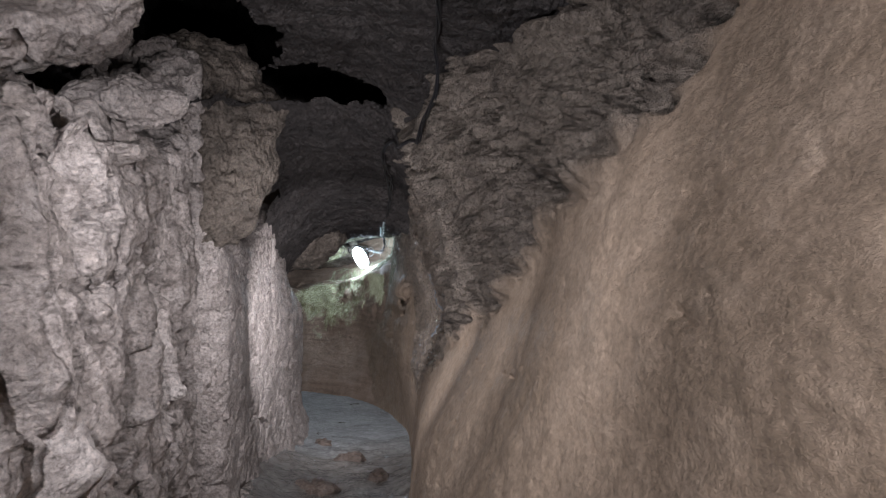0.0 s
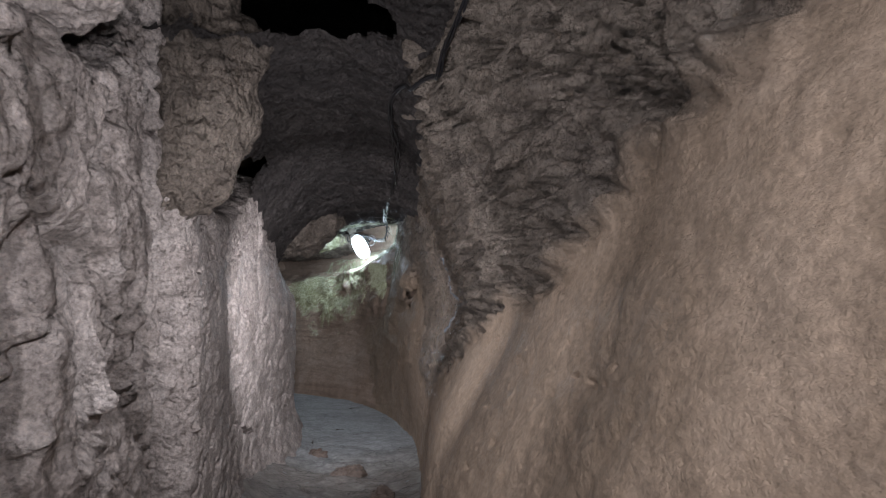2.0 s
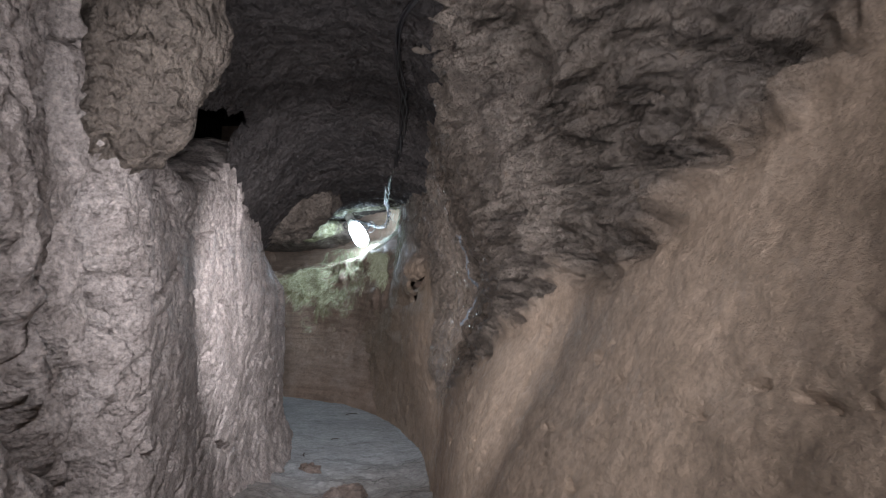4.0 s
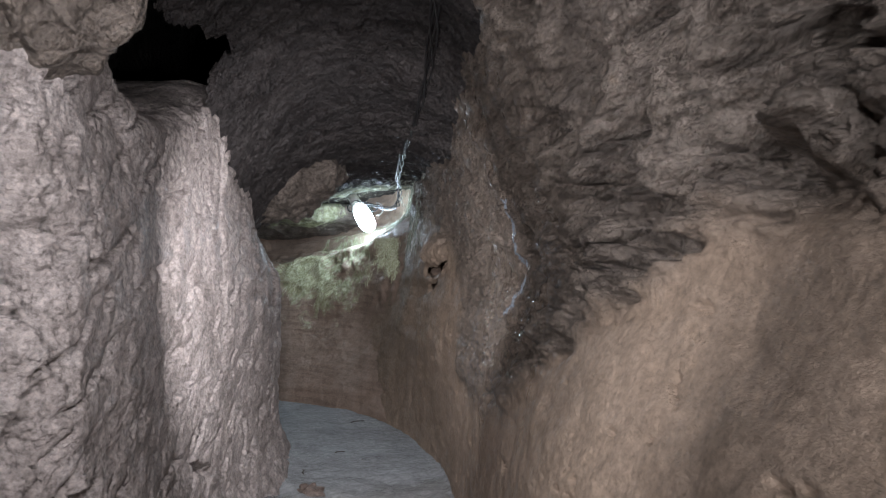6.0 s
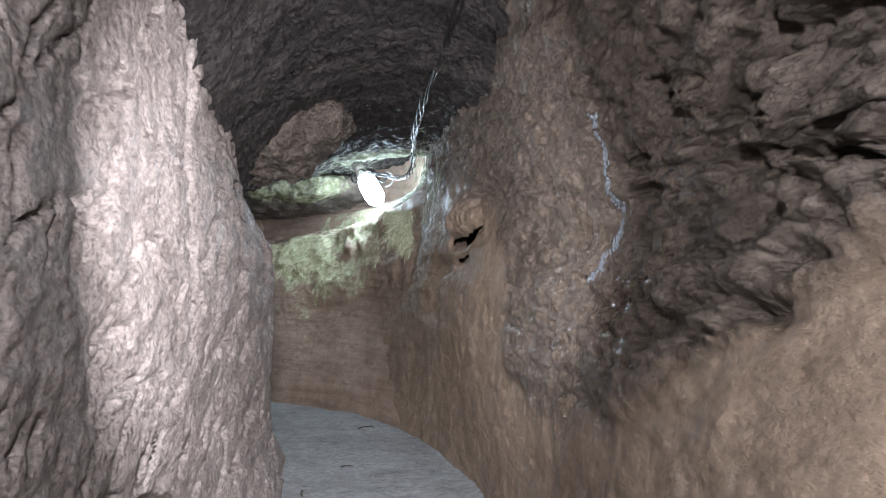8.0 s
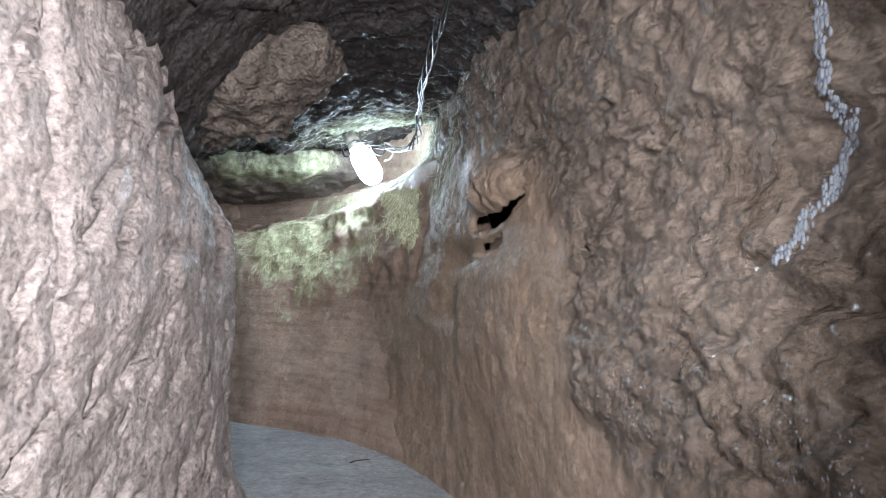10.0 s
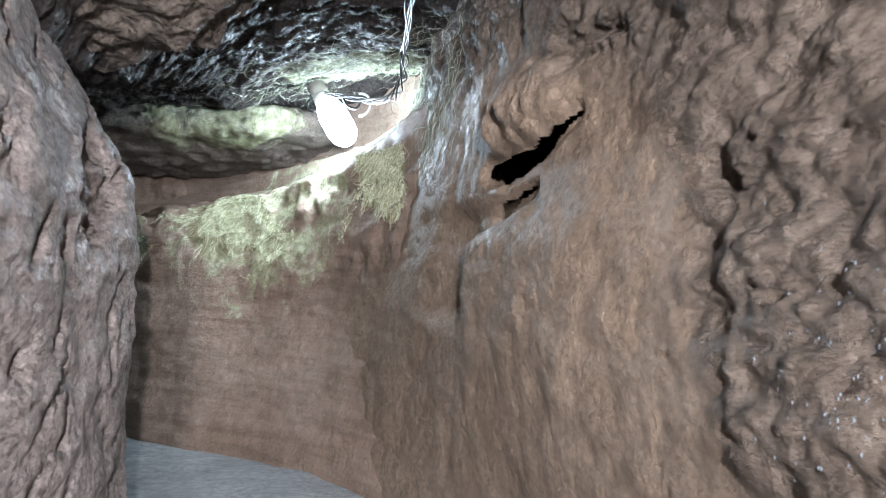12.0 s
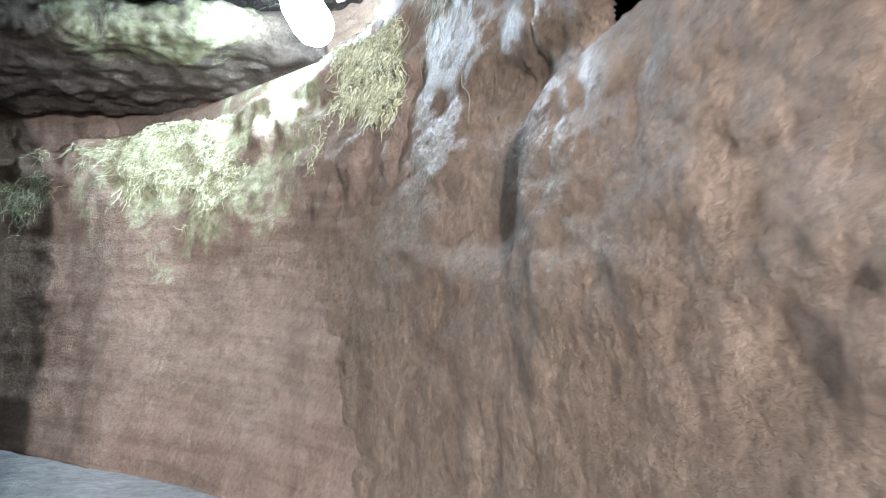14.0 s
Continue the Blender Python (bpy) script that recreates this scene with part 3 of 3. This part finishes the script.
def spline(points, count):
    """Evenly many points on a smooth line through a few."""
    p = [Vector(q) for q in points]
    p = [2 * p[0] - p[1], *p, 2 * p[-1] - p[-2]]
    out = []
    for k in range(count):
        t = k / (count - 1) * (len(p) - 3 - 1e-6)
        j, f = int(t), t - int(t)
        a, b_, c, e = p[j:j + 4]
        out.append(0.5 * (2 * b_ + (c - a) * f + (2 * a - 5 * b_ + 4 * c - e) * f * f + (3 * b_ - a - 3 * c + e) * f ** 3))
    return out


def tree_of(ob):
    me = ob.data
    co = np.empty(len(me.vertices) * 3)
    me.vertices.foreach_get("co", co)
    return BVHTree.FromPolygons(co.reshape(-1, 3).tolist(), [q.vertices[:] for q in me.polygons])


ROCK_TREES = [tree_of(o) for o in (roof, wall_right, wall_back)]


def nearest(p):
    best = None
    for tree in ROCK_TREES:
        hit = tree.find_nearest(p, 0.5)
        if hit[0] is not None and (best is None or hit[3] < best[1]):
            best = (hit[0], hit[3], hit[1])
    return best


def cast(p, way):
    best = None
    for tree in ROCK_TREES:
        hit = tree.ray_cast(p, way, 1.2)
        if hit[0] is not None and (best is None or hit[3] < best[2]):
            best = (hit[0], hit[1], hit[3])
    return best


CABLE_LINE = [(0.0, 1.5, 1.66), (-0.01, 2.0, 1.60), (-0.08, 2.35, 1.48), (-0.15, 2.6, 1.42), (-0.22, 3.0, 1.45), (-0.24, 3.7, 1.38), (-0.29, 4.4, 1.30),
              (-0.36, 5.0, 1.24), (-0.40, 5.5, 1.18), (-0.42, 6.0, 1.13)]
core = []
for p in spline(CABLE_LINE, 110):
    hit = nearest(p)
    if hit and hit[1] < 0.2:
        inward = (Vector((-0.42, p.y, 0.85)) - hit[0]).normalized()
        p = hit[0] + inward * 0.014
    core.append(p)
for _ in range(5):
    core = [(core[max(k - 1, 0)] + core[k] + core[min(k + 1, len(core) - 1)]) / 3 for k in range(len(core))]
TAIL = [(-0.43, 6.06, 1.10), (-0.455, 6.12, 1.06), (-0.50, 6.20, 1.055), (-0.56, 6.27, 1.075), (-0.66, 6.33, 1.10), (-0.70, 6.36, 1.105)]
cable = new("electric_cable")
cable.location = (-0.3, 4.0, 1.35)
tagged(cable, "bundle of thin black electric cables along the roof", "cable")
bpy.context.view_layer.update()
for k in range(4):
    rnd = random.Random(k)
    line = []
    whole = core + spline([core[-1], *TAIL], 40)
    for i_, p in enumerate(whole):
        a = 0.35 * i_ + k * 1.57
        q = (0.004 + 0.005 * min(1, max(0, p.y - 2.8))) * (1 + 0.6 * math.sin(i_ * 0.21 + k))
        line.append(p + Vector((math.cos(a) * q, 0.004 * math.sin(a * 0.7), math.sin(a) * q)) - cable.location)
    part("wire", tube(line, 0.0026), BLACK, cable)

# loose wire ends and loops round the socket
WIRES = {
    "black": [[(-0.70, 6.36, 1.105), (-0.73, 6.36, 1.08), (-0.72, 6.35, 1.05), (-0.69, 6.35, 1.06), (-0.68, 6.35, 1.10)],
              [(-0.62, 6.31, 1.10), (-0.60, 6.29, 1.06), (-0.57, 6.28, 1.05), (-0.555, 6.27, 1.08), (-0.56, 6.27, 1.10)]],
    "white": [[(-0.56, 6.27, 1.095), (-0.535, 6.26, 1.085), (-0.525, 6.26, 1.055), (-0.54, 6.26, 1.03), (-0.56, 6.27, 1.025)]],
}
for tone, loops in WIRES.items():
    for pts in loops:
        w = new("wire_loop")
        w.location = pts[0]
        tagged(w, tone + " wire loop beside the bulb socket", "wire")
        part("wire", tube([p - Vector(pts[0]) for p in spline(pts, 24)], 0.004), BLACK if tone == "black" else WHITE, w)

# ---------------------------------------------------------------- roots and moss lit by the bulb
def strand_mat(name, a, b_, c):
    mat = bpy.data.materials.new(name)
    mat.use_nodes = True
    n, l = mat.node_tree.nodes, mat.node_tree.links
    geo, r = n.new("ShaderNodeNewGeometry"), n.new("ShaderNodeValToRGB")
    r.color_ramp.elements.new(0.5)
    for e, (at, col) in zip(r.color_ramp.elements, ((0, a), (0.55, b_), (1, c))):
        e.position, e.color = at, (*col, 1)
    l.new(geo.outputs["Random Per Island"], r.inputs[0])
    l.new(r.outputs[0], n["Principled BSDF"].inputs["Base Color"])
    n["Principled BSDF"].inputs["Roughness"].default_value = 0.6
    return mat


ROOTS = strand_mat("pale_roots", (0.12, 0.12, 0.085), (0.28, 0.30, 0.22), (0.60, 0.63, 0.56))
MOSS = strand_mat("green_moss", (0.24, 0.25, 0.14), (0.52, 0.54, 0.34), (0.80, 0.82, 0.66))


def strands(name, material, starts, length, radius, droop, label, seed):
    """Thin fibres that creep over the rock from each start."""
    rnd = random.Random(seed)
    verts, faces = [], []
    for p, normal in starts:
        way = Vector((rnd.gauss(0, 1), rnd.gauss(0, 1), rnd.gauss(0, 1) - droop)).normalized()
        steps = 7
        size = length * rnd.uniform(0.4, 1.3) / steps
        line = [p + normal * 0.002]
        for _ in range(steps):
            way = (way + 0.5 * Vector((rnd.gauss(0, 1), rnd.gauss(0, 1), rnd.gauss(0, 1) - droop * 0.5)) * 0.6).normalized()
            way = (way - normal * way.dot(normal)).normalized()
            q = line[-1] + way * size
            hit = nearest(q)
            if not hit or hit[1] > 0.06:
                break
            line.append(hit[0] + normal * rnd.uniform(0.002, 0.008))
        if len(line) < 3:
            continue
        for k, q in enumerate(line):
            r = radius * (1 - 0.6 * k / len(line))
            a = Vector((0.6, -0.5, 0.6)).normalized()
            c = normal.cross(a).normalized()
            base = len(verts)
            verts += [tuple(q + r * c), tuple(q + r * normal), tuple(q - r * c)]
            if k:
                for j in range(3):
                    j2 = (j + 1) % 3
                    faces.append((base - 3 + j, base - 3 + j2, base + j2, base + j))
    me = bpy.data.meshes.new(name)
    me.from_pydata(verts, [], faces)
    me.materials.append(material)
    return tagged(new(name, me), label, "plant", kind="stuff")


rnd = random.Random(5)
root_starts, moss_starts = [], []
eye = Vector(BULB) + Vector((0.0, -0.12, 0.0))
while len(root_starts) < 2600:
    way = Vector((rnd.uniform(-0.9, 1.3), rnd.uniform(-0.6, 1), rnd.uniform(-0.35, 1.2))).normalized()
    hit = cast(eye, way)
    rnd_keep = rnd.random()
    if not hit:
        continue
    p, normal, dist = hit
    if normal.dot(way) > 0:
        normal = -normal
    thick = noise.noise(p * 7.0)
    if dist < (0.95 if p.x > -0.5 else 0.6) and p.z > 0.66 and p.x > -0.95 and rnd_keep < 0.55 + thick:
        root_starts.append((p, normal))
corner = Vector((-0.55, 5.55, 0.9))
while len(root_starts) < 2900:
    way = Vector((rnd.uniform(0.2, 1), rnd.uniform(-0.3, 1.2), rnd.uniform(-0.3, 1.0))).normalized()
    hit = cast(corner, way)
    if hit and hit[0].z > 0.64 + 0.5 * max(0, 5.75 - hit[0].y) and hit[0].y > 5.3 and rnd.random() < 0.3 + 1.6 * noise.noise(hit[0] * 8.0):
        root_starts.append((hit[0], hit[1] if hit[1].dot(way) < 0 else -hit[1]))
while len(moss_starts) < 5800:
    x, z = rnd.uniform(-1.5, -0.42), rnd.uniform(0.42, 0.9)
    hit = cast(Vector((x, 5.4, z)), Vector((0, 1, 0)))
    keep = rnd.random()
    if not hit:
        if keep < 0.001:
            moss_starts.append((Vector((x, 5, -3)), Vector((0, -1, 0))))
        continue
    p, normal, dist = hit
    if normal.y > 0:
        normal = -normal
    edge = 0.66 + 0.18 * (x + 1.4) - 0.07 - 0.26 * max(0.0, noise.noise(Vector((p.x * 6, 3.1, 0.5)))) - 0.12 * max(0.0, noise.noise(Vector((p.x * 15, 8.1, 0.5))))
    if p.z > edge and p.y < 6.9 and keep < 0.22 + 2.4 * noise.noise(Vector((p.x * 5.0, 1.7, p.z * 6.5))) + 0.7 * noise.noise(p * 22.0):
        moss_starts.append((p, normal))
strands("roots", ROOTS, root_starts, 0.09, 0.0011, 0.25, "pale fine roots webbing the rock round the bulb", 11)
strands("moss", MOSS, moss_starts, 0.04, 0.0012, 0.7, "yellow green moss hanging from the clay ledge", 12)

# ---------------------------------------------------------------- loose stones in the wet floor
STONE = rock("wet_stone", (0.10, 0.075, 0.06), (0.19, 0.145, 0.12), (0.28, 0.23, 0.2), 0.4, 90, 0.6, 0.25)
for k, (x, y, r) in enumerate([(-0.56, 3.62, 0.09), (-0.47, 4.15, 0.08), (-0.30, 3.8, 0.07), (-0.66, 4.5, 0.05)]):
    tagged(boulder("stone", (x, y, 0.015), (r, r * 0.6, r * 0.4), STONE, "flat wet brown stone bedded in the mud", 0.7, 40 * k, 20 + k, 4), group="stones in the floor")

# ---------------------------------------------------------------- water and small litter
# Pale blue-grey base stands for the white-blue reflections on the water.
GLINT_WATER = plain("water", (0.17, 0.19, 0.215), 0.08)
GLINT_WATER.node_tree.nodes["Principled BSDF"].inputs["Specular IOR Level"].default_value = 0.8


def drops(name, places, label):
    """Many small wet beads on the right wall at (y, z, size)."""
    verts, faces = [], []
    ball = bmesh.new()
    bmesh.ops.create_icosphere(ball, subdivisions=1, radius=1.0)
    ball.verts.ensure_lookup_table()
    shape = [v.co.copy() for v in ball.verts]
    sides = [[v.index for v in f.verts] for f in ball.faces]
    ball.free()
    for y, z_, size in places:
        hit = ROCK_TREES[1].ray_cast(Vector((-0.45, y, z_)), Vector((1, 0, 0)), 1.0)
        if hit[0] is None:
            continue
        base = len(verts)
        for c in shape:
            verts.append((hit[0].x + c.x * size * 0.5, hit[0].y + c.y * size, hit[0].z + c.z * size * 1.7))
        faces += [[base + k for k in f] for f in sides]
    me = bpy.data.meshes.new(name)
    me.from_pydata(verts, [], faces)
    me.materials.append(GLINT_WATER)
    me.polygons.foreach_set("use_smooth", [True] * len(me.polygons))
    return tagged(new(name, me), label, "water", kind="stuff")


rnd = random.Random(31)
trickle = []
for k in range(420):
    t = rnd.random() ** 0.8
    trickle.append((3.78 + 0.07 * t + 0.004 * math.sin(9 * t) + rnd.gauss(0, 0.006), 0.97 - 0.30 * t, rnd.uniform(0.0018, 0.0045)))
drops("water_trickle", trickle, "thin wet trickle of water down the clay wall")
# Beads added to make glints where the wall is wet.
beads = []
for cy, cz, sy, sz, count in ((3.52, 0.80, 0.06, 0.07, 300), (4.12, 0.52, 0.10, 0.06, 320), (3.66, 0.50, 0.09, 0.03, 160), (4.35, 0.95, 0.05, 0.08, 60)):
    beads += [(rnd.gauss(cy, sy), rnd.gauss(cz, sz), rnd.uniform(0.0007, 0.0017)) for _ in range(count)]
drops("water_beads", beads, "scattered wet beads glinting on the clay wall")

floor_tree = tree_of(floor)
TWIG = plain("dark_twig", (0.05, 0.04, 0.03), 0.7)
for x, y, turn, size in ((-0.60, 5.60, 30, 0.035), (-0.72, 4.75, 100, 0.03), (-0.62, 5.05, 10, 0.02)):
    twig = part("twig", tube([(-size, 0, 0), (-size * 0.3, size * 0.15, 0.002), (size * 0.4, -size * 0.1, 0.003), (size, size * 0.1, 0)], 0.0028, 6, False, 0.5), TWIG)
    hit = floor_tree.ray_cast(Vector((x, y, 0.5)), Vector((0, 0, -1)), 1.0)
    twig.matrix_world = pose(x, y, hit[0].z + 0.002, 0, 0, turn)
    tagged(twig, "small dark twig lying on the mud floor", "twig", "twigs on the floor")
